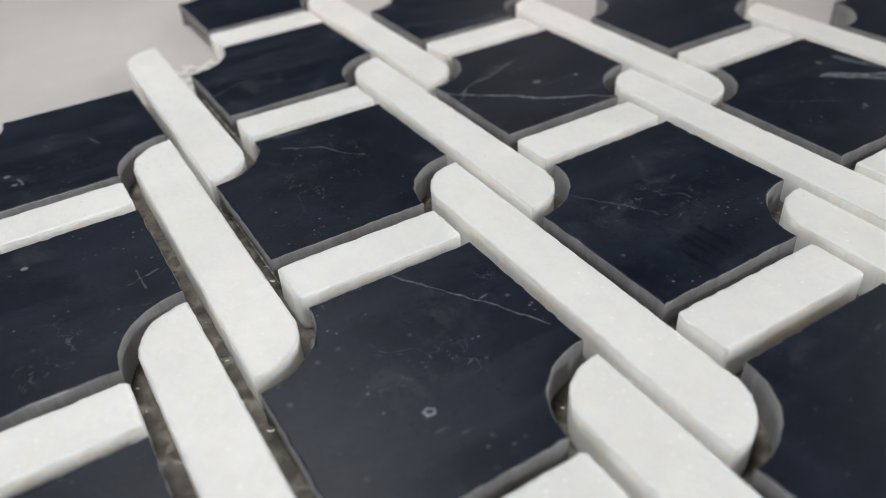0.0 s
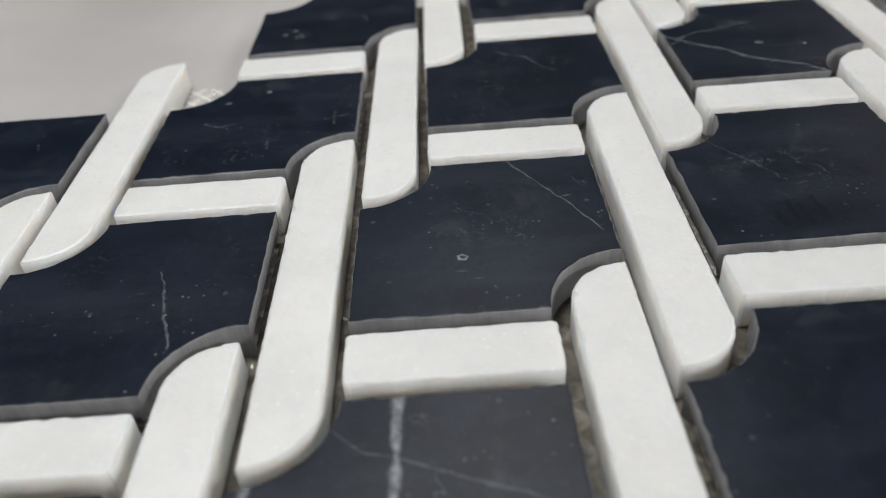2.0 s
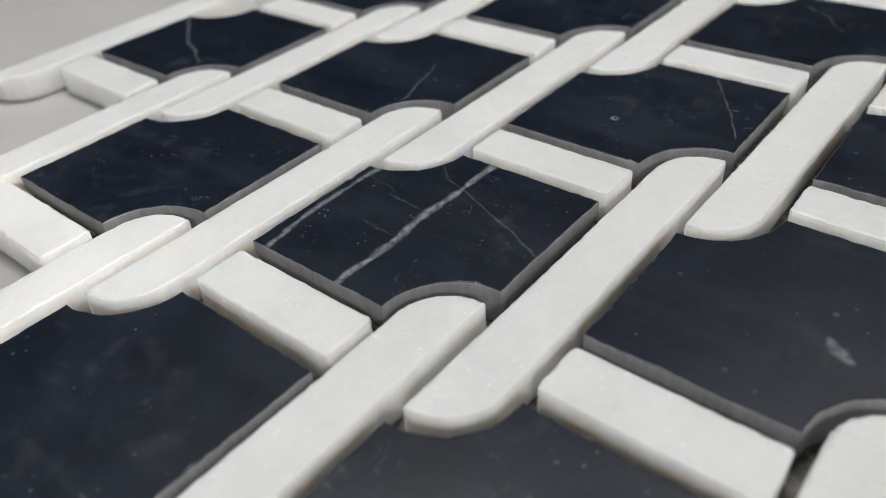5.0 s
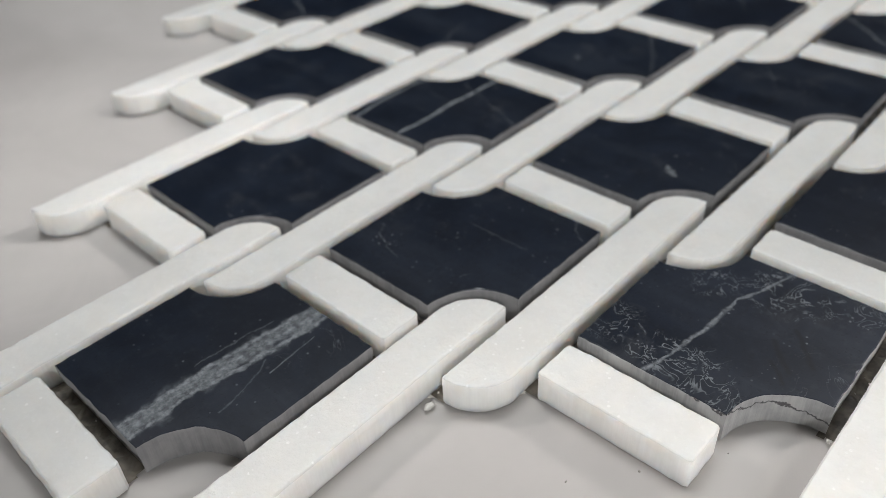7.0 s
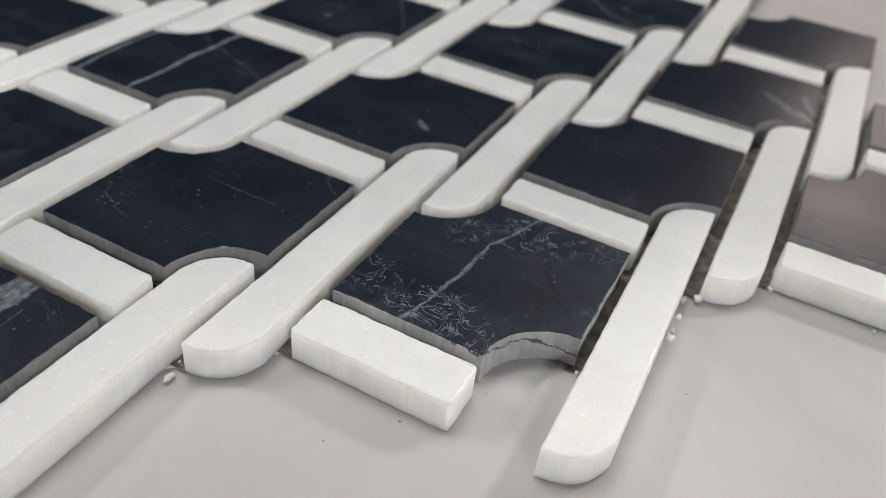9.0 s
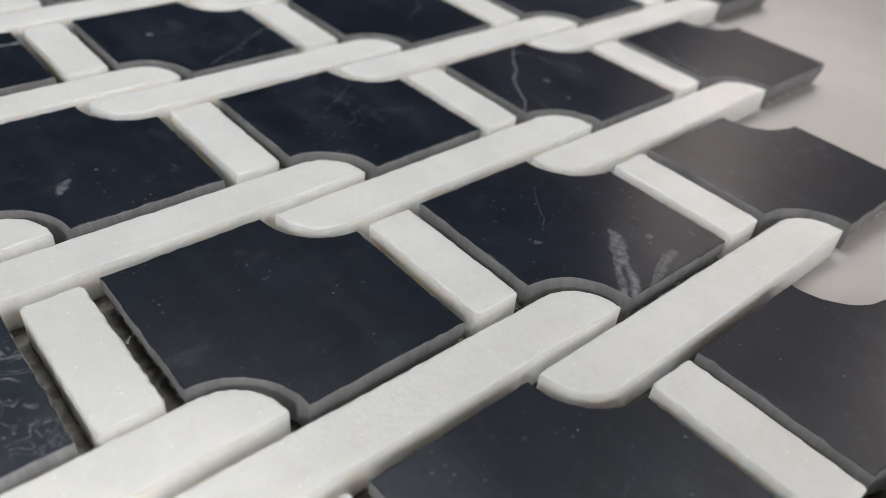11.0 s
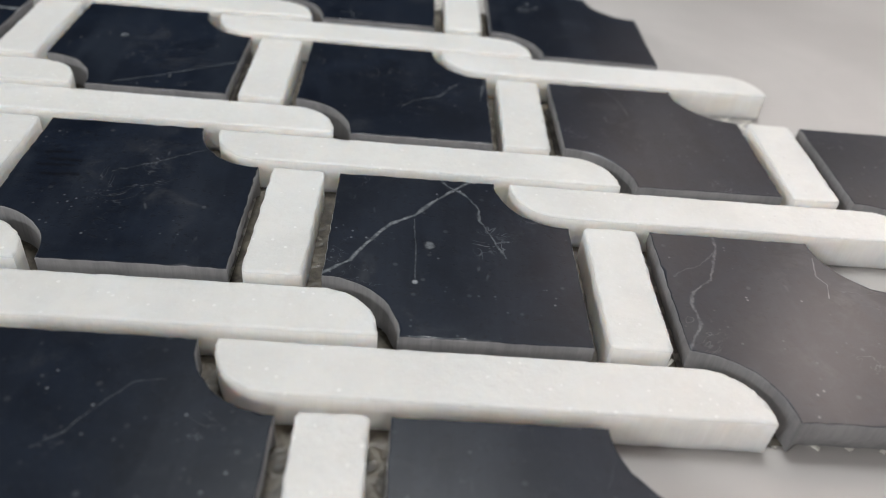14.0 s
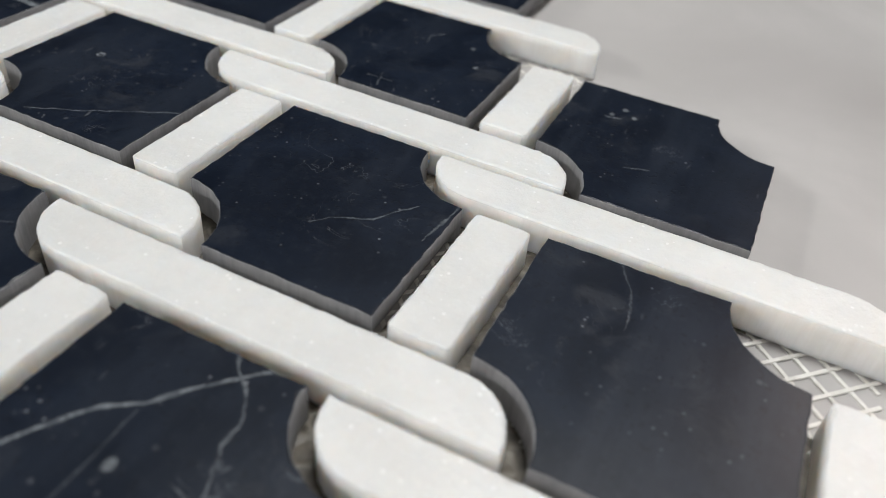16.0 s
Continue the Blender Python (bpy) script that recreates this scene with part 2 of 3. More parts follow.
def white_marble(name):
    m = Nodes(name)
    at = m.shifted()
    cloud = m.noise(at, 55, 4, 0.6)
    grain = m.noise(at, 800, 3, 0.7)
    color = m.mix(m.ramp(cloud, 0.3, 0.7), (0.655, 0.655, 0.640), (0.715, 0.714, 0.698))
    color = m.mix(m.math("MULTIPLY", m.ramp(grain, 0.5, 0.75), 0.5), color, (0.74, 0.742, 0.733))
    sugar = m.noise(at, 330, 4, 0.7)
    color = m.mix(m.math("MULTIPLY", m.ramp(sugar, 0.32, 0.52, 1.0, 0.0), 0.15), color, (0.56, 0.555, 0.54))
    # crystal faces: a few small flat spots that catch the light
    crystal = m.cells(at, 1050)
    few = m.math("GREATER_THAN", m.vec("DOT_PRODUCT", crystal.outputs["Color"], (1, 0, 0)), 0.962)
    flake = m.math("MULTIPLY", few, m.ramp(crystal.outputs["Distance"], 0.30, 0.42, 1.0, 0.0))
    # their glint is painted in too, as a paler base colour
    color = m.mix(m.math("MULTIPLY", flake, 0.6), color, (0.93, 0.93, 0.925))
    height = m.math("ADD", m.math("MULTIPLY", grain, 0.8), m.math("MULTIPLY", sugar, 0.9))
    normal = m.bump(height, 0.50, 0.00035)
    tilt = m.vec("SUBTRACT", crystal.outputs["Color"], (0.5, 0.5, 0.5))  # each crystal face leans its own way
    m.put(m.shader.inputs["Coat Normal"], m.vec("NORMALIZE", m.vec("ADD", normal, m.vec("SCALE", tilt, scale=0.7))))
    m.put(m.shader.inputs["Coat Weight"], m.math("MULTIPLY", flake, 0.95))
    m.shader.inputs["Coat Roughness"].default_value = 0.16
    m.shader.inputs["Subsurface Weight"].default_value = 0.9
    m.shader.inputs["Subsurface Radius"].default_value = (1.0, 0.9, 0.8)
    m.shader.inputs["Subsurface Scale"].default_value = 0.0055
    return m.set(base_color=color, roughness=0.38, normal=normal)


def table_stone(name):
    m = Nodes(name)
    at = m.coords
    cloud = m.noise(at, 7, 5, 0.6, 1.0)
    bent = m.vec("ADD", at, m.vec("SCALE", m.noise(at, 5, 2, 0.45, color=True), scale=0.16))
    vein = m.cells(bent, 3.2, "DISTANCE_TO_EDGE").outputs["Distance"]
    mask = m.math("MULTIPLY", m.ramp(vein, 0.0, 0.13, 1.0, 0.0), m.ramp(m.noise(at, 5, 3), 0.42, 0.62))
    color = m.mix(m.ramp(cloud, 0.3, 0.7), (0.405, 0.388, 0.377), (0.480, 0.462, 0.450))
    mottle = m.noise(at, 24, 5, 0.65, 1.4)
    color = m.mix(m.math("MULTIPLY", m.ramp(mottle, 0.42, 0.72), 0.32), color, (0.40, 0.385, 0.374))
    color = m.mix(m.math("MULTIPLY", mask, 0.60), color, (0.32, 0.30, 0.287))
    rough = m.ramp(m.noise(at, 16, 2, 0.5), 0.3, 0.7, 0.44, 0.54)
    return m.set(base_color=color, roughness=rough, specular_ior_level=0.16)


def plain(name, a, b, scale, rough, bump=0.1, depth=0.001):
    m = Nodes(name)
    fac = m.noise(m.coords, scale, 4, 0.6)
    return m.set(base_color=m.mix(m.ramp(fac, 0.3, 0.7), a, b), roughness=rough, normal=m.bump(m.noise(m.coords, scale * 8, 3), bump, depth))


def gap_skin(name):
    """Dark skin added for the shade in the gaps, paler over the net's strands."""
    m = Nodes(name)
    at = m.vec("ADD", m.coords, m.vec("SCALE", m.noise(m.coords, 330, 3, color=True), scale=0.0034))
    rim = None
    for way in ((0.7071, 0.7071, 0), (-0.7071, 0.7071, 0)):
        step = m.math("FRACT", m.math("MULTIPLY", m.vec("DOT_PRODUCT", at, way), 1 / 0.0047))
        one = m.ramp(m.math("ABSOLUTE", m.math("SUBTRACT", step, 0.5)), 0.04, 0.22, 1.0, 0.0)
        rim = one if rim is None else m.math("MAXIMUM", rim, one)
    rim = m.math("MULTIPLY", rim, m.ramp(m.noise(m.coords, 130, 2), 0.35, 0.62))
    color = m.mix(m.ramp(m.noise(m.coords, 230, 4, 0.65), 0.32, 0.7), (0.030, 0.025, 0.019), (0.12, 0.102, 0.078))
    color = m.mix(m.math("MULTIPLY", rim, 0.42), color, (0.27, 0.245, 0.20))
    return m.set(base_color=color, roughness=0.45, normal=m.bump(rim, 0.5, 0.0004))


BLACK_SAWN = sawn("black_marble_sawn_edge", (0.19, 0.188, 0.198), (0.285, 0.28, 0.285), 0.8)
CRACKED_SAWN = sawn("black_marble_cracked_edge", (0.25, 0.252, 0.258), (0.42, 0.42, 0.42), 0.8, cracked=True)
# sides paler than the tops, standing in for light that misses them
WHITE_SAWN_LIT = sawn("white_marble_lit_sawn_edge", (0.80, 0.79, 0.77), (0.89, 0.885, 0.87), 0.6, 0.9)
WHITE = white_marble("white_crystalline_marble")
BLACK = black_marble("black_marble")
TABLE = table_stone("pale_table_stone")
NET = plain("fibreglass_net", (0.62, 0.60, 0.555), (0.76, 0.74, 0.70), 300, 0.55)
FILM = gap_skin("gap_shade_brown")
GLUE = plain("set_white_glue", (0.60, 0.585, 0.555), (0.74, 0.725, 0.70), 400, 0.4)
GRIT = plain("stone_grit", (0.16, 0.15, 0.14), (0.30, 0.28, 0.26), 900, 0.8)
BOUNCE_WALL = plain("pale_wall_paint", (0.56, 0.555, 0.55), (0.62, 0.615, 0.61), 3, 0.8)
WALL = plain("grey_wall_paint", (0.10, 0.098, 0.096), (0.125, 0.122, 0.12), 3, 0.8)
CEILING = plain("ceiling_paint", (0.70, 0.70, 0.69), (0.76, 0.76, 0.75), 3, 0.85)
FLOOR = plain("floor_paint", (0.16, 0.155, 0.15), (0.2, 0.195, 0.19), 5, 0.6)

# marks of single stones: veins, pale spots, fine webs
MARKED = {
    (-1, 0): black_marble("black_marble_twin_veins", veins=[
        ([(0.76, 0.386), (0.71, 0.388), (0.511, 0.390), (0.42, 0.399), (0.318, 0.393), (0.127, 0.388), (0.035, 0.395), (-0.02, 0.390)], 0.00115, 0.80, 0.0010),
        ([(0.55, 0.702), (0.401, 0.707), (0.252, 0.712), (0.166, 0.708), (0.069, 0.690), (-0.02, 0.678)], 0.0009, 0.66, 0.0016),
        ([(0.49, 0.70), (0.460, 0.679), (0.450, 0.609), (0.44, 0.56)], 0.0003, 0.13, 0.003),
        ([(0.42, 0.566), (0.405, 0.471), (0.397, 0.40)], 0.00035, 0.14, 0.003),
        ([(0.262, 0.531), (0.253, 0.39)], 0.0004, 0.12, 0.003),
        ([(0.66, 0.545), (0.642, 0.525), (0.586, 0.468), (0.572, 0.409), (0.532, 0.317), (0.491, 0.215), (0.45, 0.109), (0.401, 0.007)], 0.0004, 0.20, 0.002)]),
    (-3, -1): black_marble("black_marble_broad_band", veins=[
        ([(0.78, 0.252), (0.53, 0.283), (0.36, 0.294), (0.21, 0.312), (-0.05, 0.306)], 0.0037, 0.64, 0.0060),
        ([(0.78, 0.292), (0.55, 0.318), (0.34, 0.336), (0.19, 0.340), (-0.05, 0.333)], 0.0011, 0.80, 0.0034),
        ([(0.78, 0.262), (0.53, 0.287), (0.36, 0.300), (0.20, 0.312), (-0.05, 0.304)], 0.0008, 0.78, 0.0038),
        ([(0.78, 0.222), (0.52, 0.246), (0.38, 0.256), (0.23, 0.284), (-0.05, 0.275)], 0.0012, 0.76, 0.0036),
        ([(0.60, 0.352), (0.42, 0.372), (0.30, 0.380)], 0.0003, 0.30, 0.003),
        ([(0.642, 0.185), (0.444, 0.165)], 0.00025, 0.5, 0.0008),
        ([(0.47, 0.225), (0.40, 0.19), (0.33, 0.165), (0.24, 0.15)], 0.0003, 0.24, 0.002)]),
    (-2, -2): black_marble("black_marble_webbed", veins=[
        ([(0.76, 0.335), (0.603, 0.378), (0.491, 0.429), (0.407, 0.439), (0.316, 0.441), (0.202, 0.461), (0.11, 0.473), (-0.05, 0.520)], 0.0007, 0.62, 0.0022)],
        webs=[((0.10, 0.515), 0.0070, 0.46), ((0.10, 0.385), 0.0085, 0.46), ((0.05, 0.27), 0.0055, 0.38), ((0.14, 0.71), 0.0085, 0.40), ((0.54, 0.53), 0.0075, 0.40),
              ((0.62, 0.33), 0.0105, 0.44), ((0.64, 0.20), 0.0055, 0.38), ((0.69, 0.06), 0.006, 0.34)],
        smears=[([(0.378, 0.253), (0.271, 0.159)], 0.0007), ([(0.467, 0.22), (0.337, 0.109)], 0.0007), ([(0.285, 0.217), (0.221, 0.152)], 0.0006)]),
    (-2, -1): black_marble("black_marble_faint_threads", veins=[
        ([(0.25, 0.70), (0.196, 0.663), (0.14, 0.574), (0.13, 0.50)], 0.0003, 0.24, 0.006),
        ([(0.468, 0.418), (0.467, 0.30), (0.465, 0.153)], 0.0002, 0.28, 0.002),
        ([(0.72, 0.11), (0.694, 0.088), (0.638, 0.021)], 0.0003, 0.28, 0.004)]),
    (1, 1): black_marble("black_marble_star_mark", veins=[
        ([(0.40, 0.083), (0.301, 0.082)], 0.0004, 0.3, 0.004),
        ([(0.345, 0.118), (0.366, 0.030)], 0.0003, 0.26, 0.004),
        ([(0.372, 0.576), (0.334, 0.515), (0.357, 0.464)], 0.0003, 0.45, 0.002)],
        blobs=[((0.606, 0.365), 0.0009, 0.6), ((0.533, 0.517), 0.0010, 0.4)]),
    (2, 1): black_marble("black_marble_pale_flecks", veins=[
        ([(0.150, 0.520), (0.200, 0.530)], 0.0005, 0.4, 0.002), ([(0.30, 0.22), (0.37, 0.25)], 0.0004, 0.3, 0.003)],
        blobs=[((0.201, 0.603), 0.0011, 0.5), ((0.243, 0.565), 0.0010, 0.5), ((0.165, 0.545), 0.0009, 0.45)]),
    (1, -1): black_marble("black_marble_forked_vein", veins=[
        ([(0.45, 0.76), (0.348, 0.654), (0.295, 0.593), (0.251, 0.533), (0.182, 0.487), (0.146, 0.432), (0.101, 0.358), (0.072, 0.30), (-0.02, 0.215)], 0.00055, 0.66, 0.0014),
        ([(0.33, 0.76), (0.361, 0.71), (0.411, 0.659), (0.457, 0.585), (0.461, 0.525), (0.483, 0.460), (0.524, 0.351)], 0.00038, 0.42, 0.0026),
        ([(0.498, 0.416), (0.545, 0.432)], 0.0003, 0.3, 0.003),
        ([(0.260, 0.218), (0.259, 0.384), (0.253, 0.515)], 0.0002, 0.26, 0.001)],
        blobs=[((0.260, 0.218), 0.0008, 0.85), ((0.302, 0.388), 0.0015, 0.42)], webs=[((0.50, 0.42), 0.006, 0.26)]),
    (0, -2): black_marble("black_marble_pale_splash", veins=[
        ([(0.442, 0.270), (0.391, 0.212), (0.318, 0.134), (0.278, 0.087), (0.205, 0.010)], 0.0012, 0.50, 0.0012),
        ([(0.438, 0.228), (0.371, 0.152), (0.317, 0.078), (0.297, 0.044), (0.225, -0.01)], 0.0014, 0.60, 0.0012),
        ([(0.438, 0.250), (0.381, 0.185), (0.340, 0.130)], 0.0015, 0.55, 0.0012),
        ([(0.530, 0.067), (0.447, 0.043), (0.375, 0.015), (0.29, -0.02)], 0.0013, 0.34, 0.0012),
        ([(0.49, 0.075), (0.40, 0.040), (0.32, 0.0)], 0.0005, 0.34, 0.0016),
        ([(0.473, 0.605), (0.403, 0.591), (0.329, 0.495), (0.303, 0.442), (0.242, 0.397)], 0.0002, 0.28, 0.0015)],
        blobs=[((0.53, 0.17), 0.0013, 0.35), ((0.18, 0.36), 0.0010, 0.25)]),
    (0, 0): black_marble("black_marble_ring_mark", veins=[
        ([(0.74, 0.275), (0.69, 0.248), (0.612, 0.203), (0.537, 0.152), (0.446, 0.095), (0.318, 0.034)], 0.00030, 0.38, 0.0022),
        ([(0.247, 0.439), (0.241, 0.451), (0.227, 0.447), (0.225, 0.433), (0.238, 0.427), (0.247, 0.439)], 0.0005, 0.75, 0.0015)]),
    (-1, -1): black_marble("black_marble_pale_chip", veins=[([(0.315, 0.262), (0.285, 0.235), (0.268, 0.205)], 0.0013, 0.5, 0.002)], blobs=[((0.282, 0.225), 0.0019, 0.45), ((0.412, 0.28), 0.0007, 0.4)]),
    (1, 0): black_marble("black_marble_hairlines", veins=[
        ([(0.40, 0.235), (0.449, 0.283), (0.545, 0.336), (0.582, 0.400), (0.628, 0.459)], 0.0003, 0.38, 0.002),
        ([(0.703, 0.325), (0.723, 0.443), (0.722, 0.52)], 0.0003, 0.32, 0.003)]),
    (2, 0): black_marble("black_marble_short_vein", veins=[
        ([(0.216, 0.745), (0.268, 0.644), (0.284, 0.578), (0.290, 0.49)], 0.00026, 0.22, 0.0025)]),
    (2, -1): black_marble("black_marble_wandering_vein", veins=[
        ([(0.505, 0.666), (0.483, 0.577), (0.506, 0.54), (0.485, 0.478)], 0.0002, 0.5, 0.001),
        ([(0.204, 0.745), (0.198, 0.670), (0.162, 0.587), (0.140, 0.523), (0.069, 0.463), (0.054, 0.411), (0.060, 0.330), (0.0, 0.22)], 0.00045, 0.40, 0.0022),
        ([(0.028, 0.531), (0.110, 0.581), (0.194, 0.663)], 0.0003, 0.2, 0.003)]),
    (0, 1): black_marble("black_marble_faint_vein", veins=[
        ([(0.47, 0.287), (0.444, 0.278), (0.354, 0.250), (0.244, 0.219), (0.155, 0.193)], 0.0004, 0.36, 0.0026)]),
    (0, 2): black_marble("black_marble_side_vein", veins=[
        ([(0.52, 0.76), (0.302, 0.481), (0.169, 0.22)], 0.0007, 0.42, 0.004)]),
    (0, -1): black_marble("black_marble_thin_vein", veins=[
        ([(0.55, 0.60), (0.40, 0.50), (0.30, 0.44)], 0.0003, 0.16, 0.004)],
        smears=[([(0.179, 0.489), (0.092, 0.484)], 0.0007), ([(0.164, 0.456), (0.064, 0.456)], 0.0007), ([(0.194, 0.409), (0.092, 0.403)], 0.0007), ([(0.135, 0.532), (0.064, 0.522)], 0.0006)]),
}

# ---- the room ----
def part(name, bm, material, parent, label=""):
    mesh = bpy.data.meshes.new(name)
    bm.to_mesh(mesh)
    bm.free()
    for one in material if isinstance(material, (list, tuple)) else [material]:
        mesh.materials.append(one)
    ob = new(name, mesh)
    ob.parent = parent
    return tagged(ob, label)


def box(bm, x0, y0, z0, x1, y1, z1, bevel=0.0):
    made = bmesh.ops.create_cube(bm, size=1, matrix=Matrix.Translation(((x0 + x1) / 2, (y0 + y1) / 2, (z0 + z1) / 2)) @ Matrix.Diagonal((x1 - x0, y1 - y0, z1 - z0, 1)))
    if bevel:
        edges = list({e for v in made["verts"] for e in v.link_edges})
        bmesh.ops.bevel(bm, geom=edges, offset=bevel, segments=2, affect="EDGES", profile=0.6)


def structure(name, material, *boxes, label="", category=""):
    bm = bmesh.new()
    for b in boxes:
        box(bm, *b)
    return tagged(part(name, bm, material, None), label, category, kind="structure")


# unseen shell; pale south and west walls bounce light, grey ones keep reflections dark
structure("floor", FLOOR, (-2.2, -2.2, -0.80, 2.6, 2.6, -0.75), label="plain grey painted floor of the room", category="floor")
structure("ceiling", CEILING, (-2.2, -2.2, 2.45, 2.6, 2.6, 2.55), label="plain pale ceiling over the table", category="ceiling")
structure("wall_north", WALL, (-2.3, 2.6, -0.75, 2.7, 2.7, 2.45), label="plain grey wall out of view, keeps reflections dark", category="wall")
structure("wall_south", BOUNCE_WALL, (-2.3, -2.3, -0.75, 2.7, -2.2, 2.45), label="plain pale grey wall out of view, bounces light", category="wall")
structure("wall_west", BOUNCE_WALL, (-2.3, -2.2, -0.75, -2.2, 2.6, 2.45), label="plain pale grey wall out of view, bounces light", category="wall")
structure("wall_east", WALL, (2.6, -2.2, -0.75, 2.7, 2.6, 2.45), label="plain grey wall out of view, keeps reflections dark", category="wall")

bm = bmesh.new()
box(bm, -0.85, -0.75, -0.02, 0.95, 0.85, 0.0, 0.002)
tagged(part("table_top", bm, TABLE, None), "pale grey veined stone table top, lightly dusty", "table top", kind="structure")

structure("table_base", WALL, (-0.70, -0.60, -0.75, 0.80, 0.70, -0.0205), label="plain grey base under the stone table top", category="table base")

# ---- the mosaic sheet ----
from mathutils.geometry import tessellate_polygon

TILE_U, TILE_V, NOTCH = 0.7377, 0.7433, 0.2232
STEP_U, STEP_V = Vector((1.0004, -0.2163)), Vector((-0.2095, 1.0029))
THICK, BASE = 0.0079, 0.0005
STRIP = (-0.4295, 0.7913, 0.9613, 0.9616)  # from the corner of the tile that it lies above
SHORT = (-0.2142, 0.2184, -0.0444, 0.7468)

# how far single stones were set off the even weave: along, across (steps), turn (radians)
TILE_OFF = {
    (-3, -1): (0.0002, 0.0092, 0.0022),
    (-2, -2): (-0.0001, 0.0027, 0.0025),
    (-2, -1): (-0.0002, 0.0048, 0.0044),
    (-2, 0): (-0.0017, -0.0078, -0.0040),
    (-1, -3): (0.0053, -0.0039, -0.0000),
    (-1, -2): (0.0027, 0.0006, 0.0014),
    (-1, -1): (0.0029, 0.0039, 0.0022),
    (-1, 0): (0.0055, 0.0061, 0.0047),
    (-1, 1): (-0.0017, -0.0010, 0.0039),
    (0, -3): (-0.0026, 0.0014, 0.0017),
    (0, -2): (0.0073, 0.0001, -0.0011),
    (0, -1): (0.0031, 0.0055, 0.0075),
    (0, 0): (0.0024, 0.0027, -0.0003),
    (0, 1): (0.0050, 0.0017, 0.0043),
    (0, 2): (0.0012, 0.0042, 0.0026),
    (1, -2): (0.0113, 0.0032, 0.0004),
    (1, -1): (0.0059, 0.0029, 0.0012),
    (1, 0): (0.0027, 0.0022, 0.0012),
    (1, 1): (-0.0013, 0.0016, 0.0030),
    (1, 2): (-0.0037, 0.0013, 0.0012),
    (2, -1): (0.0015, 0.0067, -0.0070),
    (2, 0): (0.0042, 0.0048, 0.0078),
    (2, 1): (-0.0028, -0.0015, 0.0022),
    (3, 0): (-0.0015, -0.0075, 0.0009),
}
SHORT_OFF = {
    (-3, -1): (-0.0121, 0.0035, -0.0028),
    (-2, -2): (-0.0018, 0.0011, 0.0059),
    (-2, -1): (-0.0028, 0.0055, 0.0013),
    (-2, 0): (0.0044, -0.0047, 0.0029),
    (-1, -3): (-0.0018, 0.0020, 0.0041),
    (-1, -2): (-0.0037, -0.0067, 0.0013),
    (-1, -1): (0.0023, -0.0001, -0.0042),
    (-1, 0): (0.0011, -0.0035, 0.0019),
    (-1, 1): (0.0010, -0.0001, 0.0008),
    (0, -3): (-0.0007, 0.0004, -0.0016),
    (0, -2): (0.0032, -0.0027, 0.0079),
    (0, -1): (0.0037, 0.0013, -0.0001),
    (0, 0): (0.0037, 0.0007, 0.0019),
    (0, 1): (0.0013, 0.0032, 0.0047),
    (1, -2): (0.0068, 0.0019, -0.0032),
    (1, -1): (-0.0015, 0.0029, -0.0082),
    (1, 0): (0.0000, 0.0000, -0.0042),
    (1, 1): (-0.0010, 0.0007, -0.0007),
    (1, 2): (-0.0024, 0.0019, -0.0032),
    (2, -1): (0.0050, 0.0069, -0.0100),
    (2, 0): (-0.0020, -0.0051, -0.0028),
    (2, 1): (-0.0006, 0.0031, 0.0010),
    (3, 0): (-0.0019, -0.0009, -0.0005),
}
STRIP_OFF = {
    (-3, -2): (-0.0013, 0.0057, 0.0086),
    (-3, -1): (0.0002, 0.0013, 0.0021),
    (-2, -3): (0.0048, 0.0038, 0.0068),
    (-2, -2): (0.0070, 0.0040, 0.0029),
    (-2, -1): (-0.0005, 0.0027, 0.0065),
    (-2, 0): (-0.0005, 0.0009, -0.0013),
    (-1, -3): (0.0012, -0.0056, -0.0091),
    (-1, -2): (0.0037, -0.0006, -0.0019),
    (-1, -1): (-0.0001, -0.0028, 0.0007),
    (-1, 0): (-0.0005, 0.0018, 0.0079),
    (-1, 1): (0.0034, 0.0016, 0.0007),
    (0, -3): (-0.0025, -0.0027, 0.0009),
    (0, -2): (0.0027, -0.0004, 0.0039),
    (0, -1): (-0.0037, 0.0002, -0.0054),
    (0, 0): (0.0013, -0.0028, 0.0034),
    (0, 1): (0.0022, -0.0007, -0.0007),
    (0, 2): (0.0005, 0.0012, -0.0019),
    (1, -2): (-0.0041, 0.0017, -0.0066),
    (1, -1): (-0.0014, 0.0008, -0.0043),
    (1, 0): (-0.0020, -0.0062, -0.0065),
    (1, 1): (0.0058, -0.0020, 0.0021),
    (2, -1): (0.0037, 0.0034, -0.0040),
    (2, 0): (-0.0078, 0.0039, -0.0057),
}


def arc(cx, cy, r, start, end, n=14):
    return [(cx + r * math.cos(radians(start + (end - start) * k / n)), cy + r * math.sin(radians(start + (end - start) * k / n))) for k in range(n + 1)]


def tile_outline():
    a, b, n = TILE_U * P, TILE_V * P, NOTCH * P
    return arc(0, 0, n, 90, 0) + [(a, 0)] + arc(a, b, n, 270, 180) + [(0, b)]


def strip_outline():
    a, b = (STRIP[2] - STRIP[0]) * P, (STRIP[3] - STRIP[1]) * P
    r = b * 0.94
    return arc(r, r, r, 180, 270, 18) + [(a, 0)] + arc(a - r, b - r, r, 0, 90, 18) + [(0, b)]


def short_outline():
    a, b = (SHORT[2] - SHORT[0]) * P, (SHORT[3] - SHORT[1]) * P
    c = 0.0010
    return arc(c, c, c, 180, 270, 3) + arc(a - c, c, c, 270, 360, 3) + arc(a - c, b - c, c, 0, 90, 3) + arc(c, b - c, c, 90, 180, 3)


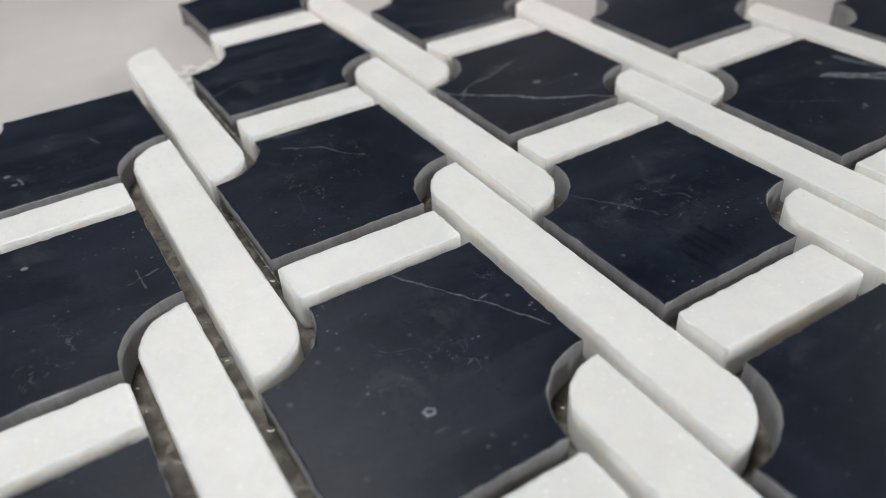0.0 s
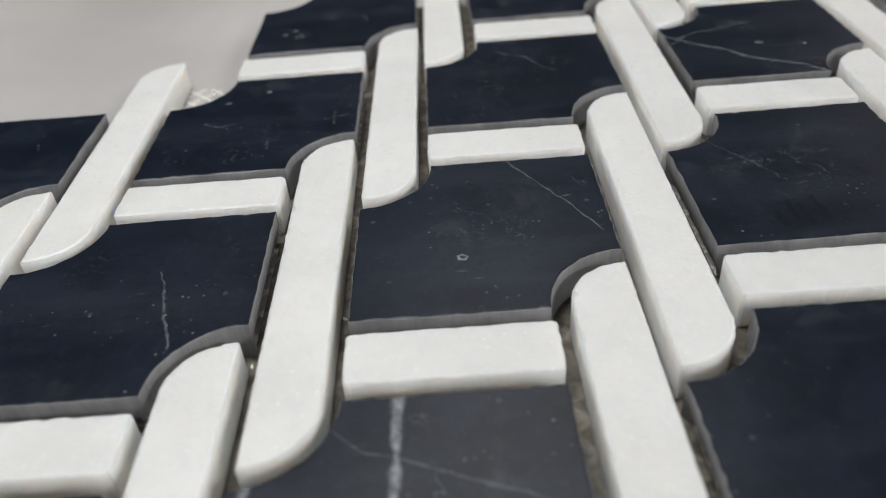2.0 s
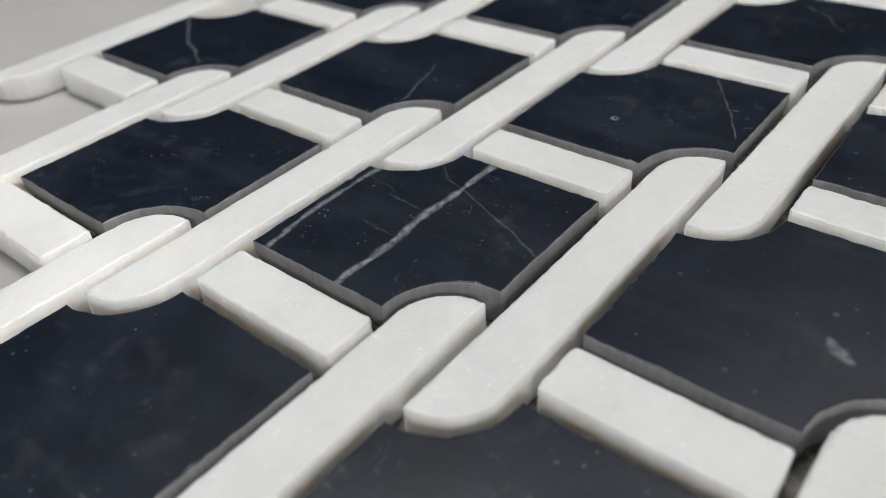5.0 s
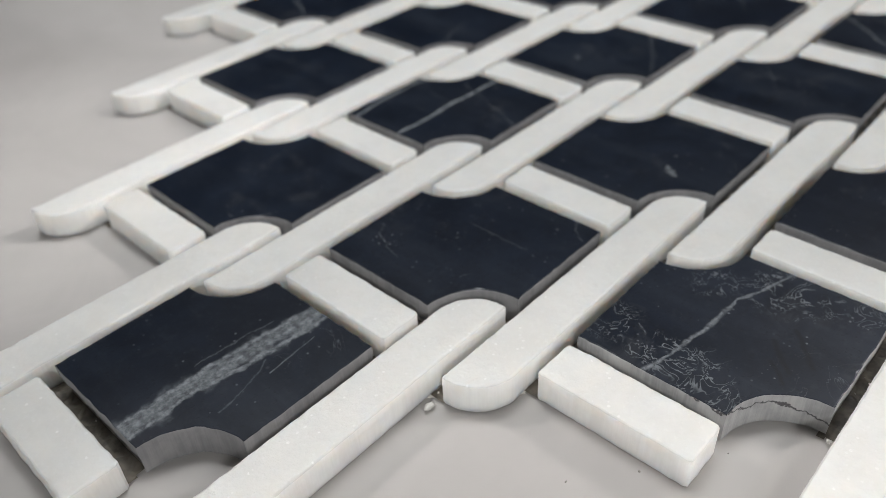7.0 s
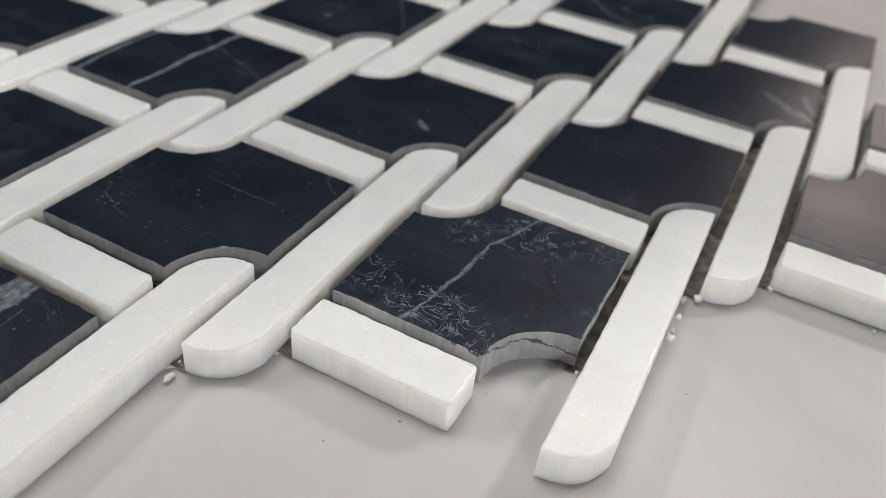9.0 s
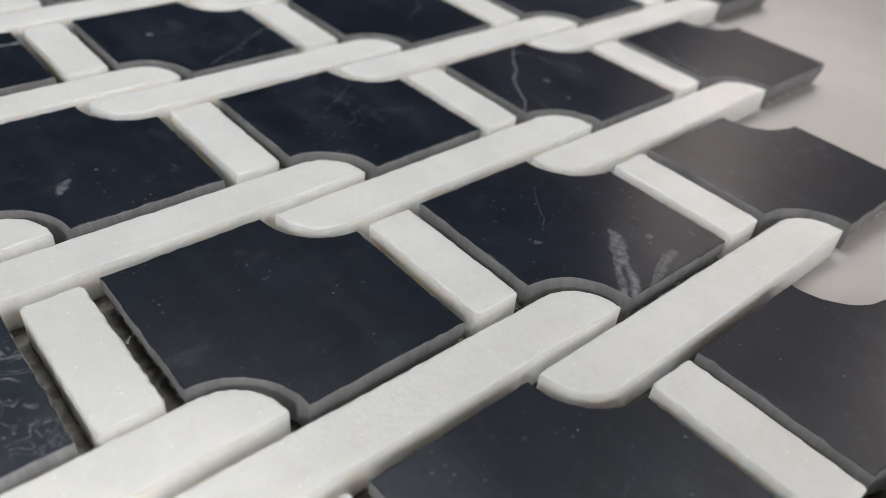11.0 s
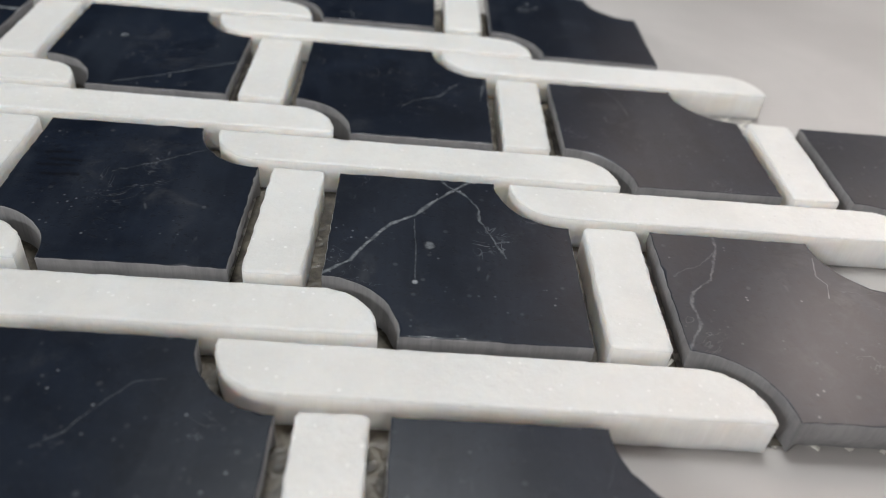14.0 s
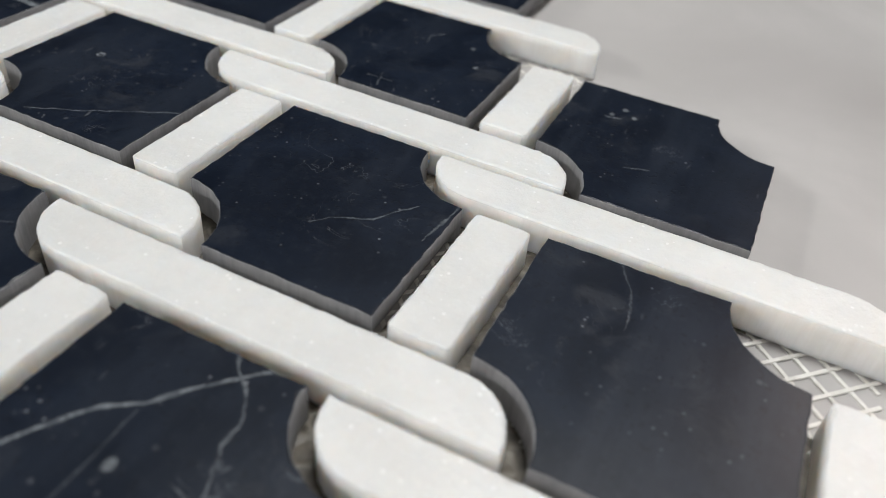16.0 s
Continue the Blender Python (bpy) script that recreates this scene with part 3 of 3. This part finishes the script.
def ragged(outline, rng, step, amount, ridged=1.0):
    """The outline with points every `step` metres along its straight runs, each pushed a little in or out; `ridged` times as far on its curves."""
    points = []
    for k, (x0, y0) in enumerate(outline):
        x1, y1 = outline[(k + 1) % len(outline)]
        n = max(1, int(math.hypot(x1 - x0, y1 - y0) / step))
        push = amount * (ridged if n == 1 else 1.0)
        points += [(x0 + (x1 - x0) * i / n, y0 + (y1 - y0) * i / n, push) for i in range(n)]
    return [(x + rng.uniform(-push, push), y + rng.uniform(-push, push)) for x, y, push in points]


def stone_piece(name, outline, parent, place, turn, faces, sides, rng, bevel, wear, label="", chipped=False, under=None, ridged=1.0):
    """A slab of stone with the given outline, an eased upper edge, and sawn sides; `under` tells how far the lower half is cut back at a point."""
    ring = ragged(outline, rng, 0.0016, wear, ridged)
    n = len(ring)
    cx, cy = sum(p[0] for p in ring) / n, sum(p[1] for p in ring) / n
    inner, lower = [], []
    for k in range(n):
        (x0, y0), (x1, y1) = ring[k - 2], ring[(k + 2) % n]
        dx, dy = x1 - x0, y1 - y0
        l = math.hypot(dx, dy) or 1
        cut = bevel * rng.uniform(0.6, 1.5) * (rng.uniform(1.6, 2.6) if rng.random() < 0.07 else 1.0)
        inner.append((ring[k][0] - dy / l * cut, ring[k][1] + dx / l * cut))
        back = under(*ring[k]) if under else 0.0
        lower.append((ring[k][0] - dy / l * back, ring[k][1] + dx / l * back))
    bm = bmesh.new()
    top = THICK
    levels = []
    for points, z in ((lower, 0.0), (ring, top * 0.60), (ring, top - bevel * 0.9), ([((a + c) / 2 + (a - c) * 0.18, (b + d) / 2 + (b - d) * 0.18) for (a, b), (c, d) in zip(ring, inner)], top - bevel * 0.28), (inner, top)):
        levels.append([bm.verts.new((x - cx, y - cy, z)) for x, y in points])
    for low, high in zip(levels, levels[1:]):
        for k in range(n):
            f = bm.faces.new((low[k], low[(k + 1) % n], high[(k + 1) % n], high[k]))
            f.smooth = True
            f.material_index = 1 if low in levels[:3 if chipped else 2] else 0
    for level, flip in ((levels[-1], False), (levels[0], True)):
        for tri in tessellate_polygon([[v.co for v in level]]):
            a, b, c = (level[k] for k in tri)
            up = (b.co - a.co).cross(c.co - a.co).z > 0
            f = bm.faces.new((a, b, c) if up != flip else (a, c, b))
            f.material_index = 1 if flip else 0
    for k in range(n):  # upright corners stay sharp
        a, b, c = (Vector(ring[k - 2]), Vector(ring[k]), Vector(ring[(k + 2) % n]))
        if (b - a).angle(c - b, 0) > radians(38):
            for low, high in zip(levels, levels[1:]):
                edge = bm.edges.get((low[k], high[k]))
                edge.smooth = False
    # the pattern of the stone is laid from the corner of the piece, so its mesh keeps that origin
    for v in bm.verts:
        v.co.x += cx
        v.co.y += cy
    ob = part(name, bm, [faces, sides], parent, label)
    middle = Vector((cx, cy, 0))
    ob.matrix_basis = Matrix.Translation((place[0], place[1], BASE)) @ Matrix.Translation(middle) @ turn @ Matrix.Translation(-middle)
    return ob


def back_cut(x, y):
    """The straight sides of a tile are cut back below; its drilled notches are upright."""
    near = min(math.hypot(x, y), math.hypot(x - TILE_U * P, y - TILE_V * P))
    return 0.0018 if near > NOTCH * P + 0.001 else 0.0


sheet = tagged(new("mosaic_sheet"), "black and white marble basketweave mosaic sheet on a stone table", "mosaic tile")
rng = random.Random(11)


def small_turn(yaw, tip=0.25):
    return Euler((radians(rng.uniform(-tip, tip)) * 0.5, radians(rng.uniform(-tip, tip)) * 0.5, yaw)).to_matrix().to_4x4()


def corner(i, j):
    return (STEP_U * i + STEP_V * j) * P


def laid(low_sum, high_sum):
    """The places of the sheet, which lies at 45 degrees across the weave."""
    for total in range(low_sum, high_sum + 1):
        for gap in range(-2, 4):
            if (total + gap) % 2 == 0:
                yield (total + gap) // 2, (total - gap) // 2


for i, j in laid(-4, 3):
    du, dv, yaw = TILE_OFF.get((i, j), (0.0, 0.0, 0.0))
    place = corner(i, j) + Vector((du, dv)) * P
    stone_piece("black_tile", tile_outline(), sheet, place, small_turn(yaw, 0.2), MARKED.get((i, j), BLACK), CRACKED_SAWN if (i, j) == (-2, -2) else BLACK_SAWN, rng, 0.00028, 0.00013,
                "black marble tile with two scooped corners", chipped=True, under=back_cut)
for i, j in laid(-4, 3):
    du, dv, yaw = SHORT_OFF.get((i, j), (0.0, 0.0, 0.0))
    place = corner(i, j) + Vector((SHORT[0] + du, SHORT[1] + dv)) * P
    stone_piece("short_strip", short_outline(), sheet, place, small_turn(yaw), WHITE, WHITE_SAWN_LIT, rng, 0.00042, 0.00013,
                "short white marble bar")
for i, j in laid(-5, 2):
    du, dv, yaw = STRIP_OFF.get((i, j), (0.0, 0.0, 0.0))
    place = corner(i, j) + Vector((STRIP[0] + du, STRIP[1] + dv)) * P
    stone_piece("long_strip", strip_outline(), sheet, place, small_turn(yaw, 0.15), WHITE, WHITE_SAWN_LIT, rng, 0.00044, 0.00007,
                "long white marble strip with rounded ends", ridged=2.0)

# the net under the stones, at 45 degrees to the strips, and a dark film added for the shade in the gaps
bm = bmesh.new()
E1, E2 = Vector((1, 1)).normalized(), Vector((-1, 1)).normalized()
low = corner(-2, -2).dot(E1) + 0.30 * P
high = (corner(2, 0) + Vector((TILE_U, TILE_V)) * P).dot(E1) + 0.004
left = corner(0, 2).dot(E2) + (0.74 - 0.10) * P * 0.707
right = corner(1, -2).dot(E2) - 0.40 * P * 0.707
PITCH, WIDE = 0.0047, 0.0010


def strand(p, q, z0, z1, wide):
    d = (q - p).normalized()
    s = Vector((-d.y, d.x)) * wide / 2
    lower = [bm.verts.new((*c, z0)) for c in (p - s, q - s, q + s, p + s)]
    upper = [bm.verts.new((*c, z1)) for c in (p - s * 0.7, q - s * 0.7, q + s * 0.7, p + s * 0.7)]
    bm.faces.new(upper)
    bm.faces.new(list(reversed(lower)))
    for k in range(4):
        bm.faces.new((lower[k], lower[(k + 1) % 4], upper[(k + 1) % 4], upper[k]))


FOOT_TILE = [corner(i, j) for i, j in laid(-4, 3)]
FOOT_SHORT = [corner(i, j) + Vector(SHORT[:2]) * P for i, j in laid(-4, 3)]
FOOT_STRIP = [corner(i, j) + Vector(STRIP[:2]) * P for i, j in laid(-5, 2)]
OPEN_NOTCH = [corner(i, j) + Vector((TILE_U, TILE_V)) * P for i, j in laid(2, 2)]


def clear_of_stone(x, y, notches=True):
    """Distance of points to the nearest stone of the sheet, none where they lie under one."""
    best = np.full(x.shape, 9.0)
    for feet, w, h, r in ((FOOT_TILE, TILE_U, TILE_V, 0.0), (FOOT_SHORT, SHORT[2] - SHORT[0], SHORT[3] - SHORT[1], 0.0), (FOOT_STRIP, STRIP[2] - STRIP[0], STRIP[3] - STRIP[1], 0.0)):
        for f in feet:
            dx = np.maximum(np.abs(x - f.x - w * P / 2) - w * P / 2, 0)
            dy = np.maximum(np.abs(y - f.y - h * P / 2) - h * P / 2, 0)
            d = np.hypot(dx, dy)
            if feet is FOOT_TILE:
                for cx, cy in ((f.x, f.y), (f.x + w * P, f.y + h * P)):
                    from_corner = np.hypot(x - cx, y - cy)
                    d = np.where(from_corner < NOTCH * P, np.maximum(d, NOTCH * P - from_corner), d)
            if feet is FOOT_STRIP:  # two corners of a strip are rounded
                r = h * P * 0.94
                for cx, cy, side in ((f.x + r, f.y + r, -1), (f.x + w * P - r, f.y + h * P - r, 1)):
                    off_x, off_y = (x - cx) * side, (y - cy) * side
                    d = np.where((off_x > 0) & (off_y > 0), np.maximum(np.hypot(off_x, off_y) - r, 0), d)
            best = np.minimum(best, d)
    for f in OPEN_NOTCH if notches else ():
        best = np.minimum(best, np.maximum(np.hypot(x - f.x, y - f.y) - NOTCH * P, 0))
    return best


def net_line(start, way, length, z0, z1):
    """One strand, kept where stones stand on both sides of it or over it."""
    n = int(length / 0.0014)
    at = np.arange(n + 1) * length / n
    keep = np.ones(n + 1, bool)
    for k in range(8):
        ox, oy = 0.0060 * math.cos(k * math.pi / 4), 0.0060 * math.sin(k * math.pi / 4)
        keep &= clear_of_stone(start.x + way.x * at + ox, start.y + way.y * at + oy) < 0.0045
    first = None
    for k in range(n + 1):
        if keep[k] and first is None:
            first = k
        if first is not None and (not keep[k] or k == n):
            if k - first > 1:
                strand(start + way * float(at[first]), start + way * float(at[k - 1]), z0, z1, WIDE)
            first = None


c = low - 0.03
while c < high + 0.03:
    net_line(E1 * c + E2 * (right - 0.05), E2, left - right + 0.1, 0.00008, 0.00034)
    c += PITCH + rng.uniform(-0.00015, 0.00015)
c = right - 0.05
while c < left + 0.05:
    net_line(E1 * (low - 0.03) + E2 * c, E1, high - low + 0.06, 0.00022, 0.00047)
    c += PITCH + rng.uniform(-0.00015, 0.00015)
tagged(part("mesh_backing", bm, NET, sheet, "beige fibreglass net glued under the stones"), kind="stuff")

bm = bmesh.new()
CELL = 0.0008


def film_height(x, y):
    """The film swallows most of the net and leaves a few strands bare."""
    return 0.00057 + 0.00016 * noise.noise(Vector((x * 260, y * 260, 0.3))) + 0.0001 * noise.noise(Vector((x * 900, y * 900, 4.1)))


gx, gy = np.meshgrid(np.arange(-0.32, 0.36, CELL), np.arange(-0.27, 0.27, CELL))
gap = clear_of_stone(gx, gy, False) > 0
for k in range(8):
    ox, oy = 0.0060 * math.cos(k * math.pi / 4), 0.0060 * math.sin(k * math.pi / 4)
    gap &= clear_of_stone(gx + ox, gy + oy, False) < 0.0045
wide = gap.copy()  # the film runs a little way under the stones
wide[1:] |= gap[:-1]
wide[:-1] |= gap[1:]
wide[:, 1:] |= gap[:, :-1]
wide[:, :-1] |= gap[:, 1:]
wide &= (clear_of_stone(gx, gy, False) == 0) | gap
for row in range(gx.shape[0]):
    y = float(gy[row, 0])
    for k in np.flatnonzero(wide[row]):
        x0, x1 = float(gx[row, k]) - CELL / 2, float(gx[row, k]) + CELL / 2
        bm.faces.new([bm.verts.new((*c, film_height(*c))) for c in ((x0, y - CELL / 2), (x1, y - CELL / 2), (x1, y + CELL / 2), (x0, y + CELL / 2))])
bmesh.ops.remove_doubles(bm, verts=bm.verts, dist=0.00001)
tagged(part("glue_film", bm, FILM, sheet, "thin brown film added in the gaps for their shade"), kind="stuff")

# squeezed-out glue at the feet of some strips, and grit on the table
def lump(bm, at, size, rng):
    made = bmesh.ops.create_icosphere(bm, subdivisions=2, radius=size, matrix=Matrix.Translation(at))
    spread = Vector((rng.uniform(0.8, 1.7), rng.uniform(0.6, 1.2), rng.uniform(0.55, 1.0)))
    for v in made["verts"]:
        d = v.co - Vector(at)
        v.co = Vector(at) + d * spread * (1 + 0.9 * (noise.noise(d * 1.6 / size + Vector((at[0] * 900, at[1] * 700, 0)))))
        for f in v.link_faces:
            f.smooth = True


for x, y, z, size in ((-76.0, -123.4, 3.6, 0.75), (-72.5, -123.3, 3.0, 0.5), (-68.0, -123.3, 3.6, 0.6), (-58.8, -122.6, 1.6, 0.9), (-42.7, -165.0, 0.9, 0.6),
                      (-55.9, -125.6, 1.4, 0.8), (-41.4, -140.6, 1.2, 0.7), (-140.9, -40.6, 0.9, 0.9), (-95.2, -109.0, 1.2, 0.6)):
    bm = bmesh.new()
    lump(bm, (x / 1000, y / 1000, z / 1000), size / 1000, rng)
    part("glue_blob", bm, GLUE, sheet, "small lump of dried white glue")

bm = bmesh.new()
for x, y, size in ((-160.8, -78.4, 0.26), (-163.6, -83.6, 0.2), (-136.9, -74.2, 0.16), (-125.4, -83.8, 0.24), (-86.9, -130.7, 0.2), (-110.0, -95.0, 0.13), (-150.0, -95.0, 0.13)):
    lump(bm, (x / 1000, y / 1000, size / 2500), size / 1000, rng)
tagged(part("grit", bm, GRIT, None), "a few grains of stone grit on the table", "grit", kind="stuff")
